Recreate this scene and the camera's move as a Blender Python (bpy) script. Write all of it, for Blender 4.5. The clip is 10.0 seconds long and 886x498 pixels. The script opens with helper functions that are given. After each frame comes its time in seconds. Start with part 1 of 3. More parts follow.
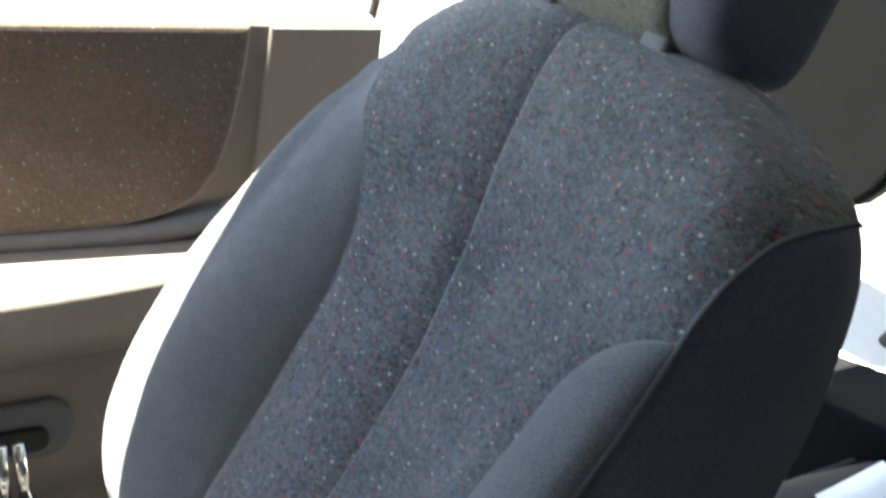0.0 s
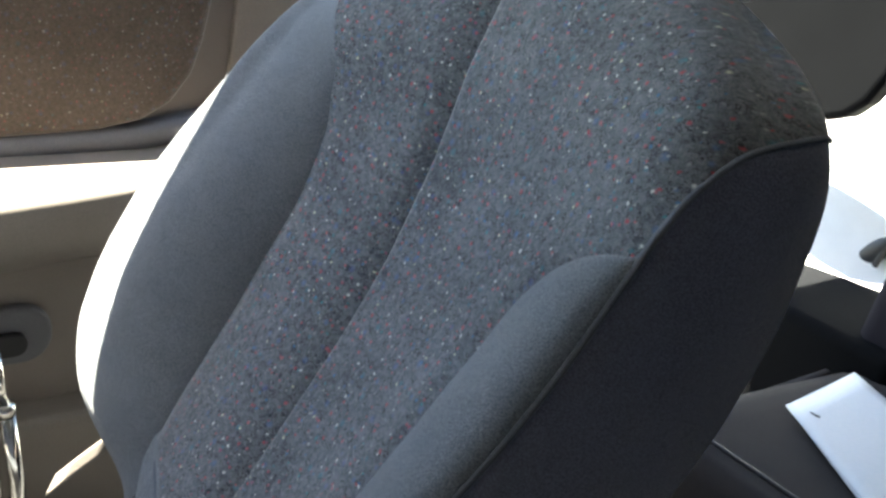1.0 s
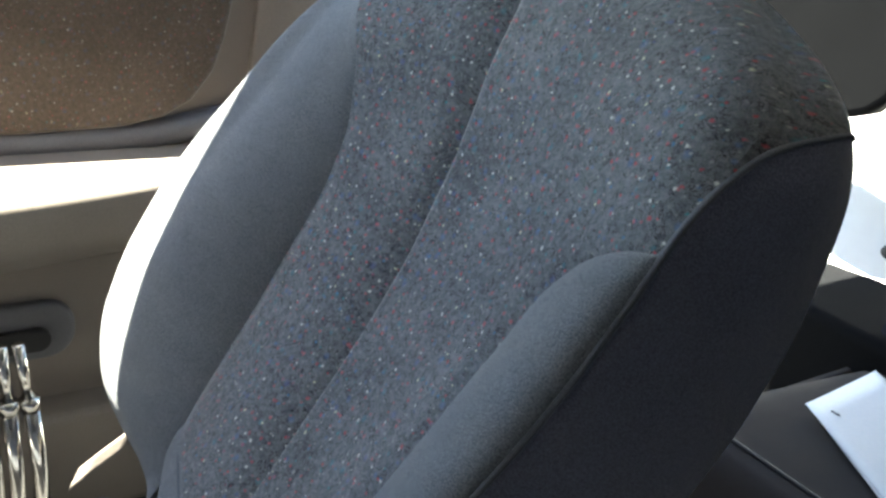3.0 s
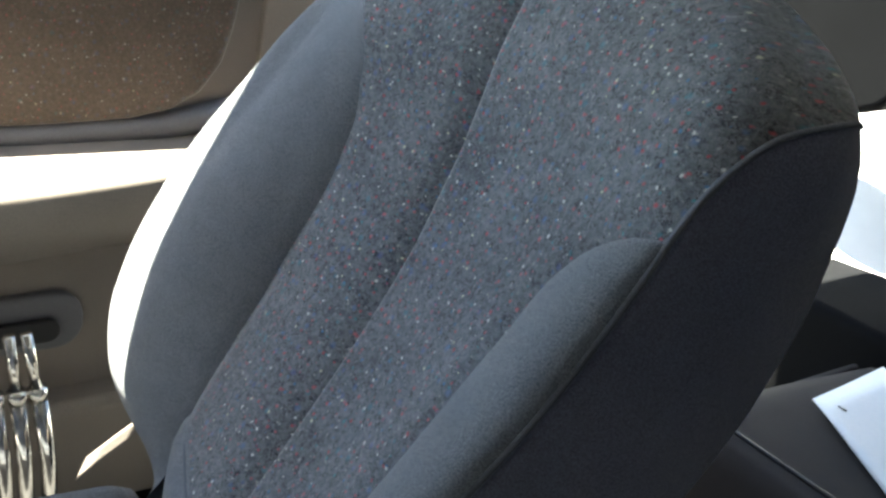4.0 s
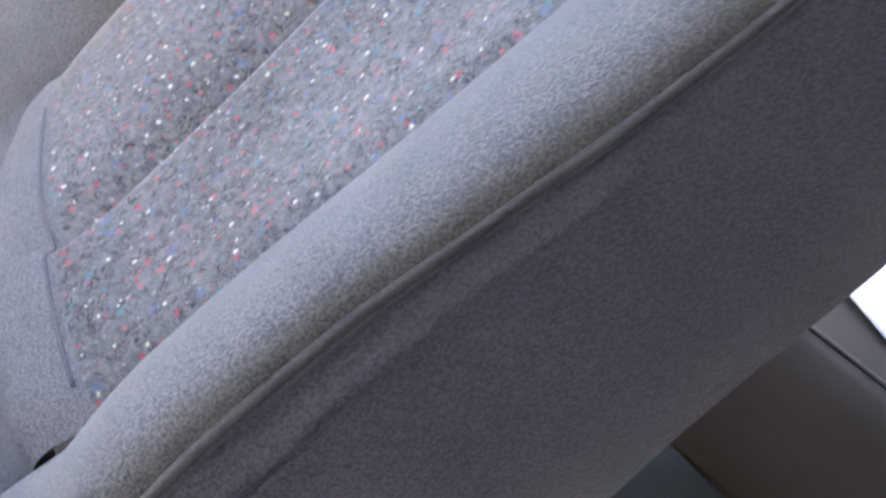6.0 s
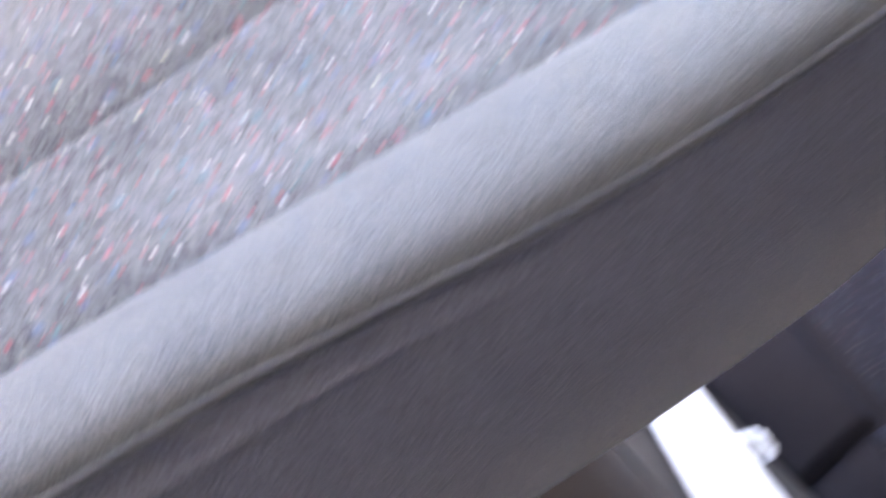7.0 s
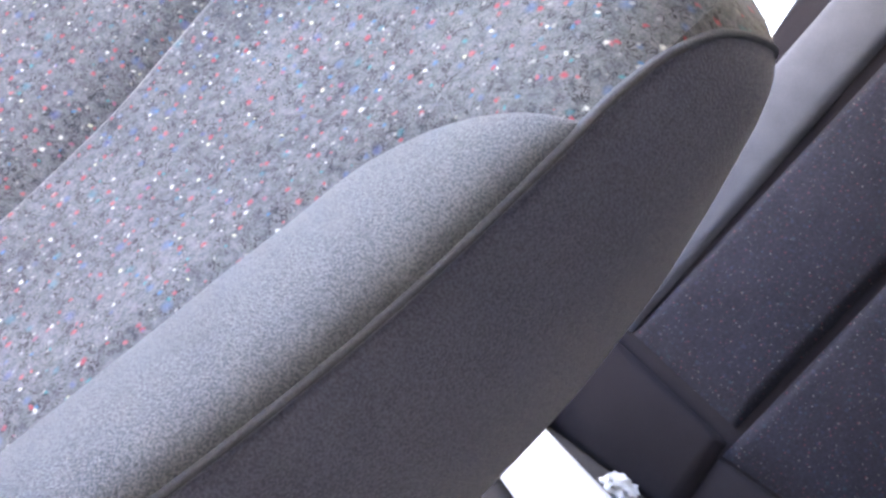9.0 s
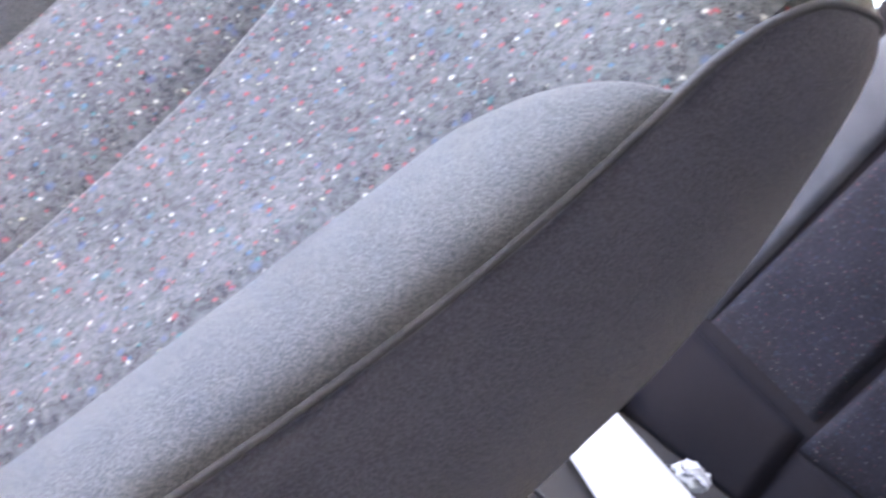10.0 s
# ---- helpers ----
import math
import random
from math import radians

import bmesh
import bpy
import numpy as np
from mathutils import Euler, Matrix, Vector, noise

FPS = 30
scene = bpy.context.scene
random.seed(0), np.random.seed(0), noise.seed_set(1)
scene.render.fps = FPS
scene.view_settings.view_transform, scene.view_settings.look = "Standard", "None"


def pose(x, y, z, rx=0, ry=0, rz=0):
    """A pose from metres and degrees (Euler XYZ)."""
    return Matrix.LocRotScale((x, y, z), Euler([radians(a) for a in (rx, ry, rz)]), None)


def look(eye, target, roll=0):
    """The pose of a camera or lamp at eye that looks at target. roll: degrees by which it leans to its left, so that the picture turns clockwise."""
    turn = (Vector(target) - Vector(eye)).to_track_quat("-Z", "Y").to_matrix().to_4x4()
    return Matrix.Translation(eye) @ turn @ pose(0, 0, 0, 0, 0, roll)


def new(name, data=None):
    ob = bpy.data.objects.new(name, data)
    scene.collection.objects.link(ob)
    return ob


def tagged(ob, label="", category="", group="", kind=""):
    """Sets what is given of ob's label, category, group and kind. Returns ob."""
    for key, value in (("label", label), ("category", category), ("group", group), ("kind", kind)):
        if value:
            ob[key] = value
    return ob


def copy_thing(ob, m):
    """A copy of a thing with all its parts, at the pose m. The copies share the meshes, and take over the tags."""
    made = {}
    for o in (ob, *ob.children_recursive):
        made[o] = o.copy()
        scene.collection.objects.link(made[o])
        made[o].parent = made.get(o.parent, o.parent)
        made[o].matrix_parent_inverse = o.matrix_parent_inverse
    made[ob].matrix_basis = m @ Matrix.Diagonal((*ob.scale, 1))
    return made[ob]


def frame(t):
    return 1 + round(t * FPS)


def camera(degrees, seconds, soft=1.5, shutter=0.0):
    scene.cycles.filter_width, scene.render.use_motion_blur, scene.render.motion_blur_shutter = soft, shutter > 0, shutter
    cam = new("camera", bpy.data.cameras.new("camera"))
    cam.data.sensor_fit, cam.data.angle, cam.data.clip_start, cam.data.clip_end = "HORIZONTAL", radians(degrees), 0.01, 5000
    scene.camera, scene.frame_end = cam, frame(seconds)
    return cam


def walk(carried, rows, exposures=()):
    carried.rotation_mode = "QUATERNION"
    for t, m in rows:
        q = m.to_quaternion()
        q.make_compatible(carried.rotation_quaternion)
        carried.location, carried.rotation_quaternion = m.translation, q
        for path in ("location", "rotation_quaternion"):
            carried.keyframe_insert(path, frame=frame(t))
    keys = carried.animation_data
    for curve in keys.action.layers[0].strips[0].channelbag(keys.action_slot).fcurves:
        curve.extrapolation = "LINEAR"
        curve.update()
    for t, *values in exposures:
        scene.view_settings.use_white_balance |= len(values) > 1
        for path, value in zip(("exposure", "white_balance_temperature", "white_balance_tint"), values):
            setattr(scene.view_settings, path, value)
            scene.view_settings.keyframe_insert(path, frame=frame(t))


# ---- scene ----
LENS = 50.3
PATH = [
    (0, -0.2569, -0.5378, 0.9189, 0.3255, 0.2226, 0.6315, 7.66),
    (0.5, -0.2354, -0.5367, 0.9192, 0.3432, 0.1986, 0.5664, 7.58),
    (1, -0.2376, -0.5413, 0.9204, 0.3419, 0.1812, 0.5434, 8.63),
    (1.5, -0.2317, -0.5407, 0.9205, 0.3483, 0.1784, 0.5376, 8.45),
    (2, -0.2335, -0.5388, 0.9204, 0.3333, 0.1869, 0.5304, 8.41),
    (2.5, -0.2393, -0.5398, 0.9213, 0.3266, 0.1912, 0.5401, 8.38),
    (4, -0.2431, -0.5457, 0.9154, 0.3151, 0.1895, 0.5308, 8.47),
    (4.5, -0.2105, -0.5138, 0.8586, 0.4254, 0.1756, 0.5117, 14.25),
    (4.6, -0.2157, -0.4816, 0.8505, 0.4806, 0.1415, 0.4944, 15.75),
    (4.7, -0.1969, -0.4687, 0.7951, 0.4721, 0.1689, 0.4131, 18.39),
    (4.8, -0.1996, -0.4685, 0.7723, 0.4404, 0.1911, 0.3783, 17.78),
    (5, -0.1951, -0.4190, 0.7536, 0.4509, 0.2066, 0.3162, 20.20),
    (5.5, -0.1875, -0.3978, 0.7105, 0.4860, 0.1905, 0.2630, 23.23),
    (5.7, -0.1818, -0.3941, 0.6957, 0.4781, 0.2127, 0.2525, 21.73),
    (6.8, -0.1754, -0.3555, 0.6582, 0.5518, 0.1792, 0.2277, 32.93),
    (7, -0.2038, -0.3718, 0.6894, 0.5932, 0.1390, 0.3670, 35.79),
    (7.2, -0.2247, -0.3802, 0.7131, 0.6175, 0.1251, 0.5255, 29.57),
    (7.5, -0.2078, -0.4002, 0.7749, 0.6552, 0.0878, 0.6444, 25.05),
    (7.8, -0.1949, -0.4001, 0.7668, 0.6487, 0.0959, 0.5608, 26.71),
    (8, -0.1973, -0.4006, 0.7651, 0.6668, 0.0679, 0.5809, 27.02),
    (8.5, -0.1935, -0.3980, 0.7595, 0.6657, 0.0698, 0.5522, 28.03),
    (9, -0.1946, -0.3980, 0.7606, 0.6645, 0.0665, 0.5458, 27.66),
    (9.5, -0.1941, -0.3972, 0.7594, 0.6622, 0.0707, 0.5407, 27.99),
    (10, -0.1973, -0.3975, 0.7528, 0.6214, 0.1120, 0.4877, 28.71),
]
cam = camera(LENS, 10.0, soft=2.7, shutter=0.5)
walk(cam, [(t, look((a, b, c), (d, e, f), g)) for t, a, b, c, d, e, f, g in PATH],
     exposures=[(0, 3.88, 6800, 2), (4.5, 3.85, 6800, 0), (5.0, 4.42, 7000, 6), (5.7, 5.15, 7250, 13), (6.8, 5.95, 7700, 18), (7.2, 5.9, 7600, 19), (7.7, 5.4, 7450, 20), (8.0, 5.5, 7420, 19), (10.0, 5.78, 7450, 19)])

# ---- light ----
world = bpy.data.worlds.new("sky")
scene.world = world
world.use_nodes = True
wn = world.node_tree
sky = wn.nodes.new("ShaderNodeTexSky")
sky.sky_type = "NISHITA"
sky.sun_disc = False
sky.sun_elevation = radians(77)
sky.sun_rotation = radians(-49)
wn.links.new(sky.outputs[0], wn.nodes["Background"].inputs[0])
wn.nodes["Background"].inputs[1].default_value = 0.05
sun_data = bpy.data.lights.new("sun", "SUN")
sun_data.energy, sun_data.angle, sun_data.color = 5.0, radians(0.5), (1.0, 0.95, 0.86)
sun = new("sun", sun_data)
sun.matrix_world = look((-0.7, 0.6, 4.0), (0, 0, 0))


# ---- materials ----
def material(name, rough=0.8, metal=0.0):
    m = bpy.data.materials.new(name)
    m.use_nodes = True
    b = m.node_tree.nodes["Principled BSDF"]
    b.inputs["Roughness"].default_value, b.inputs["Metallic"].default_value = rough, metal
    return m, m.node_tree, b


def add(nt, kind, **values):
    n = nt.nodes.new(kind)
    for k, v in values.items():
        n.inputs[k].default_value = v
    return n


def ramp(nt, fac, stops):
    n = nt.nodes.new("ShaderNodeValToRGB")
    e = n.color_ramp.elements
    while len(e) < len(stops):
        e.new(0.5)
    for el, (p, c) in zip(e, stops):
        el.position, el.color = p, (*c, 1)
    nt.links.new(fac, n.inputs[0])
    return n.outputs[0]


def mix(nt, fac, a, b, how="MIX"):
    n = nt.nodes.new("ShaderNodeMix")
    n.data_type, n.blend_type = "RGBA", how
    for sock, v in ((n.inputs[0], fac), (n.inputs[6], a), (n.inputs[7], b)):
        if isinstance(v, (float, int)):
            sock.default_value = v
        elif isinstance(v, tuple):
            sock.default_value = (*v, 1)
        else:
            nt.links.new(v, sock)
    return n.outputs[2]


def bump(nt, b, height, strength, distance, under=None):
    n = add(nt, "ShaderNodeBump", Strength=strength, Distance=distance)
    nt.links.new(height, n.inputs["Height"])
    if under:
        nt.links.new(under, n.inputs["Normal"])
    nt.links.new(n.outputs[0], b.inputs["Normal"])
    return n.outputs[0]


def surface(name, dark, light, rough=0.85, metal=0.0, grain=900.0, patch=9.0, depth=0.0006, strength=0.35, sheen=0.0, spread=0.2, blotch=0.4):
    """A plain material: two-scale noise between two colours, with fine relief."""
    m, nt, b = material(name, rough, metal)
    co = nt.nodes.new("ShaderNodeTexCoord").outputs["Object"]
    fine, wide = add(nt, "ShaderNodeTexNoise", Scale=grain, Detail=3.0), add(nt, "ShaderNodeTexNoise", Scale=patch, Detail=4.0)
    for n in (fine, wide):
        nt.links.new(co, n.inputs["Vector"])
    tone = mix(nt, blotch, fine.outputs[0], wide.outputs[0])
    nt.links.new(ramp(nt, tone, [(0.5 - spread, dark), (0.5 + spread, light)]), b.inputs["Base Color"])
    bump(nt, b, fine.outputs[0], strength, depth)
    if rough >= 0.9:
        b.inputs["Specular IOR Level"].default_value = 0.06
    if sheen:
        b.inputs["Sheen Weight"].default_value = sheen
        b.inputs["Sheen Roughness"].default_value = 0.4
    return m


def speckled(name, dark, light, amount=1.0, axes="xy", sheen=0.35):
    """Woven upholstery with scattered coloured flecks, laid flat on two axes."""
    m, nt, b = material(name, 0.9)
    obj = nt.nodes.new("ShaderNodeTexCoord").outputs["Object"]
    sep, com = nt.nodes.new("ShaderNodeSeparateXYZ"), nt.nodes.new("ShaderNodeCombineXYZ")
    nt.links.new(obj, sep.inputs[0])
    for k, axis in enumerate(axes):
        nt.links.new(sep.outputs["xyz".index(axis)], com.inputs[k])
    wobble = add(nt, "ShaderNodeTexNoise", Scale=420.0, Detail=1.0)
    nt.links.new(obj, wobble.inputs["Vector"])
    shift = nt.nodes.new("ShaderNodeVectorMath")
    shift.operation = "MULTIPLY_ADD"
    nt.links.new(wobble.outputs["Color"], shift.inputs[0])
    shift.inputs[1].default_value = (0.0022, 0.0022, 0.0)
    nt.links.new(com.outputs[0], shift.inputs[2])
    flat = shift.outputs[0]
    fine, middle, wide = (add(nt, "ShaderNodeTexNoise", Scale=v, Detail=d) for v, d in ((900.0, 2.0), (230.0, 3.0), (14.0, 3.0)))
    for n in (fine, middle, wide):
        nt.links.new(obj, n.inputs["Vector"])
    tone = mix(nt, 0.25, mix(nt, 0.5, fine.outputs[0], middle.outputs[0]), wide.outputs[0])
    base = ramp(nt, tone, [(0.38, dark), (0.62, light)])
    base = mix(nt, 0.10, base, middle.outputs["Color"], "OVERLAY")
    # short dark yarn ends
    lines = add(nt, "ShaderNodeTexNoise", Scale=230.0, Detail=2.0, Distortion=0.9)
    nt.links.new(flat, lines.inputs["Vector"])
    thin = ramp(nt, lines.outputs[0], [(0.462, (0, 0, 0)), (0.49, (1, 1, 1)), (0.51, (1, 1, 1)), (0.538, (0, 0, 0))])
    patch = add(nt, "ShaderNodeTexNoise", Scale=120.0, Detail=1.0)
    nt.links.new(flat, patch.inputs["Vector"])
    some = ramp(nt, patch.outputs[0], [(0.42, (0, 0, 0)), (0.52, (1, 1, 1))])
    base = mix(nt, mix(nt, 1.0, mix(nt, 1.0, thin, some, "MULTIPLY"), (0.85 * amount,) * 3, "MULTIPLY"), base, (0.02, 0.02, 0.024))
    # flecks: scale, radius, share, strength, hues
    layers = (
        (60.0, 0.18, 0.62, 0.45, ((0.0, (0.08, 0.17, 0.36)), (0.45, (0.06, 0.25, 0.31)), (0.75, (0.09, 0.13, 0.32)))),
        (74.0, 0.125, 0.85, 0.85, ((0.0, (0.46, 0.07, 0.09)), (0.55, (0.52, 0.12, 0.14)), (0.85, (0.34, 0.10, 0.17)))),
        (95.0, 0.13, 0.6, 0.8, ((0.0, (0.44, 0.10, 0.13)), (0.35, (0.34, 0.35, 0.36)), (0.55, (0.05, 0.20, 0.38)), (0.8, (0.04, 0.28, 0.30)))),
        (78.0, 0.105, 0.42, 0.9, ((0.0, (0.72, 0.72, 0.68)), (0.6, (0.66, 0.66, 0.46)), (0.85, (0.74, 0.74, 0.74)))),
        (120.0, 0.13, 0.40, 0.55, ((0.0, (0.50, 0.50, 0.46)), (0.7, (0.42, 0.43, 0.45)))),
    )
    for k, (scale, edge, share, strength, hues) in enumerate(layers):
        move = nt.nodes.new("ShaderNodeVectorMath")
        move.inputs[1].default_value = (0.37 * k + 0.11, 0.53 * k + 0.29, 0)
        nt.links.new(flat, move.inputs[0])
        v = add(nt, "ShaderNodeTexVoronoi", Scale=scale, Randomness=1.0)
        v.voronoi_dimensions = "2D"
        nt.links.new(move.outputs[0], v.inputs["Vector"])
        pick = nt.nodes.new("ShaderNodeSeparateColor")
        nt.links.new(v.outputs["Color"], pick.inputs[0])
        size = nt.nodes.new("ShaderNodeMath")
        size.operation = "MULTIPLY_ADD"
        nt.links.new(pick.outputs[2], size.inputs[0])
        size.inputs[1].default_value, size.inputs[2].default_value = 0.7, 0.45
        ratio = nt.nodes.new("ShaderNodeMath")
        ratio.operation = "DIVIDE"
        nt.links.new(v.outputs["Distance"], ratio.inputs[0])
        nt.links.new(size.outputs[0], ratio.inputs[1])
        near = ramp(nt, ratio.outputs[0], [(edge * 0.3, (strength * amount,) * 3), (edge * 1.1, (0, 0, 0))])
        chosen = ramp(nt, pick.outputs[1], [(share, (1, 1, 1)), (share + 0.01, (0, 0, 0))])
        hue = ramp(nt, pick.outputs[0], list(hues))
        hue.node.color_ramp.interpolation = "CONSTANT"
        base = mix(nt, mix(nt, 1.0, near, chosen, "MULTIPLY"), base, hue)
    nt.links.new(base, b.inputs["Base Color"])
    under = bump(nt, b, middle.outputs[0], 0.25, 0.0012)
    bump(nt, b, fine.outputs[0], 0.4, 0.0006, under)
    b.inputs["Specular IOR Level"].default_value = 0.15
    b.inputs["Sheen Weight"].default_value, b.inputs["Sheen Roughness"].default_value = sheen, 0.45
    return m


FABRIC = speckled("speckled_upholstery", (0.068, 0.076, 0.088), (0.210, 0.222, 0.240))
# The bench's fabric: shade of the rear put into a much darker colour.
FABRIC_SHADED = speckled("shaded_speckled_upholstery", (0.0095, 0.0105, 0.0180), (0.0195, 0.0212, 0.0355), 0.13, "yz", 0.05)
DOOR_FABRIC = speckled("door_speckled_cloth", (0.080, 0.063, 0.052), (0.135, 0.108, 0.090), 0.35, "xz")
CLOTH = surface("grey_blue_velour", (0.112, 0.124, 0.145), (0.252, 0.265, 0.288), 0.95, grain=1100.0, patch=40.0, strength=0.85, depth=0.0014, sheen=0.22, spread=0.12, blotch=0.12)
CLOTH_DARK = surface("dark_grey_cloth", (0.102, 0.110, 0.156), (0.186, 0.197, 0.268), 0.95, grain=900.0, patch=25.0, strength=0.7, depth=0.0012, sheen=0.45, spread=0.12, blotch=0.12)
PIPING = surface("grey_piping", (0.105, 0.113, 0.138), (0.19, 0.20, 0.228), 0.95, sheen=0.05)
TRIM = surface("taupe_door_plastic", (0.20, 0.17, 0.15), (0.27, 0.235, 0.21), 0.55, grain=600.0)
TRIM_GREY = surface("grey_plastic", (0.11, 0.11, 0.125), (0.16, 0.16, 0.175), 0.5, grain=600.0)
TRIM_LIGHT = surface("light_grey_plastic", (0.26, 0.27, 0.28), (0.34, 0.35, 0.36), 0.6, grain=600.0)
BLACK = surface("black_plastic", (0.012, 0.012, 0.014), (0.025, 0.025, 0.028), 0.5, grain=500.0)
CARPET = surface("charcoal_carpet", (0.03, 0.03, 0.032), (0.07, 0.068, 0.066), 1.0, grain=400.0, depth=0.003, strength=0.8)
PAPER = surface("white_paper", (0.78, 0.80, 0.84), (0.84, 0.85, 0.88), 0.7, grain=200.0)
CHROME = surface("chrome", (0.75, 0.72, 0.68), (0.85, 0.83, 0.80), 0.15, 1.0, grain=60.0)
HEADLINER = surface("grey_headliner", (0.26, 0.26, 0.265), (0.34, 0.34, 0.345), 0.95)
# Sunlight on the backrest's outer edge, put into a pale cloth colour.
CLOTH_SUNLIT = surface("sunlit_bench_cloth", (0.13, 0.13, 0.16), (0.18, 0.18, 0.21), 0.9)
# Bench cloth again, lightened in colour for the window light on the bolster.
CLOTH_WINDOW_LIT = surface("window_lit_bench_cloth", (0.060, 0.067, 0.090), (0.098, 0.108, 0.142), 0.95, grain=900.0, patch=25.0, sheen=0.1)
TRIM_DARK = surface("dark_grey_plastic", (0.005, 0.0052, 0.006), (0.009, 0.0093, 0.0105), 0.95, grain=600.0)
PAPER_GREY = surface("printed_paper", (0.5, 0.5, 0.55), (0.75, 0.75, 0.78), 0.6, grain=90.0)
FABRIC_OLIVE = speckled("olive_speckled_upholstery", (0.12, 0.12, 0.10), (0.22, 0.22, 0.19), 0.7)
# Plain bench cloths, darkened in colour to stand for the shade on them.
CLOTH_SHADED = surface("shaded_bench_cloth", (0.012, 0.0115, 0.0155), (0.023, 0.0215, 0.0285), 0.9, sheen=0.05)
CLOTH_BROWN_SHADED = surface("shaded_brown_grey_cloth", (0.034, 0.030, 0.030), (0.055, 0.049, 0.048), 0.95, sheen=0.05)
TRIM_BEIGE = surface("taupe_armrest", (0.19, 0.165, 0.145), (0.26, 0.225, 0.20), 0.5, grain=500.0)
BODY_WHITE = surface("white_car_paint", (0.74, 0.74, 0.72), (0.8, 0.8, 0.78), 0.3, 0.0, grain=30.0, strength=0.02)
FILM, film_nt, film_b = material("clear_film", 0.15)
film_b.inputs["Base Color"].default_value = (0.85, 0.88, 0.92, 1)
film_b.inputs["Transmission Weight"].default_value = 0.5


# ---- building helpers ----
def part(name, bm, mat, parent=None, label="", smooth=True):
    """Links a bmesh as one mesh object, under a thing or a part."""
    me = bpy.data.meshes.new(name)
    bmesh.ops.recalc_face_normals(bm, faces=bm.faces)
    bm.to_mesh(me)
    bm.free()
    for p in me.polygons:
        p.use_smooth = smooth
    me.materials.append(mat)
    ob = new(name, me)
    if parent:
        ob.parent = parent
    if label:
        ob["label"] = label
    return ob


def grid(rows, closed=False):
    """A bmesh skin over rows of points."""
    bm = bmesh.new()
    vs = [[bm.verts.new(p) for p in row] for row in rows]
    for a, b in zip(vs, vs[1:]):
        n = len(a)
        for i in range(n if closed else n - 1):
            j = (i + 1) % n
            bm.faces.new((a[i], a[j], b[j], b[i]))
    return bm


def box(x0, x1, y0, y1, z0, z1, bevel=0.0, segments=3):
    bm = bmesh.new()
    bmesh.ops.create_cube(bm, size=1, matrix=Matrix.Translation(((x0 + x1) / 2, (y0 + y1) / 2, (z0 + z1) / 2)) @ Matrix.Diagonal((x1 - x0, y1 - y0, z1 - z0, 1)))
    if bevel:
        bmesh.ops.bevel(bm, geom=bm.edges[:], offset=bevel, segments=segments, profile=0.5, affect="EDGES")
    return bm


def tube(points, radius, sides=10):
    """A bmesh tube along points."""
    rows = []
    for i, p in enumerate(points):
        a, b = Vector(points[max(i - 1, 0)]), Vector(points[min(i + 1, len(points) - 1)])
        d = (b - a).normalized()
        s = d.orthogonal().normalized() if i == 0 else (side - d * side.dot(d)).normalized()
        side = s
        t = d.cross(s)
        rows.append([Vector(p) + radius * (math.cos(k * math.tau / sides) * s + math.sin(k * math.tau / sides) * t) for k in range(sides)])
    bm = grid(rows, True)
    for row in (0, len(points) - 1):
        bm.verts.ensure_lookup_table()
        bm.faces.new([bm.verts[row * sides + k] for k in range(sides)])
    return bm


def extruded(outline, depth):
    """A flat outline in x, z given thickness along y."""
    bm = bmesh.new()
    f = bm.faces.new([bm.verts.new((x, 0, z)) for x, z in outline])
    ret = bmesh.ops.extrude_face_region(bm, geom=[f])
    bmesh.ops.translate(bm, verts=[v for v in ret["geom"] if isinstance(v, bmesh.types.BMVert)], vec=(0, depth, 0))
    return bm


def curve(x, *pairs):
    """A smooth line through the pairs."""
    xs, ys = [p[0] for p in pairs], [p[1] for p in pairs]
    if x <= xs[0]:
        return ys[0]
    if x >= xs[-1]:
        return ys[-1]
    i = max(k for k in range(len(xs) - 1) if xs[k] <= x)
    h = xs[i + 1] - xs[i]
    def slope(k):
        if 0 < k < len(xs) - 1:
            a, b = (ys[k] - ys[k - 1]) / (xs[k] - xs[k - 1]), (ys[k + 1] - ys[k]) / (xs[k + 1] - xs[k])
            return 0 if a * b <= 0 else 2 * a * b / (a + b)
        j = min(k, len(xs) - 2)
        return (ys[j + 1] - ys[j]) / (xs[j + 1] - xs[j])
    t = (x - xs[i]) / h
    return ((2 * t**3 - 3 * t**2 + 1) * ys[i] + (t**3 - 2 * t**2 + t) * h * slope(i)
            + (3 * t**2 - 2 * t**3) * ys[i + 1] + (t**3 - t**2) * h * slope(i + 1))


# ---- front seat ----
# Seat space: u to the door, w up the backrest, n out of its front.
RECLINE = radians(25)
SEAT = pose(-0.0044, -0.0215, 0.0098, -1.206, -1.086, -2.903) @ Matrix(((0, math.sin(RECLINE), -math.cos(RECLINE), 0), (1, 0, 0, 0), (0, math.cos(RECLINE), math.sin(RECLINE), 0.35), (0, 0, 0, 1)))
seat = tagged(new("front_seat"), "grey-blue car seat with speckled fabric panels, backrest reclined", "car seat")
seat.matrix_world = SEAT


def centre_u(w):
    """The folded seam down the middle wanders a little."""
    return curve(w, (0.03, -0.022), (0.08, -0.0147), (0.13, -0.0075), (0.18, -0.0005), (0.23, 0.0043), (0.28, 0.0075), (0.38, 0.0117), (0.48, 0.0145), (0.57, 0.018))


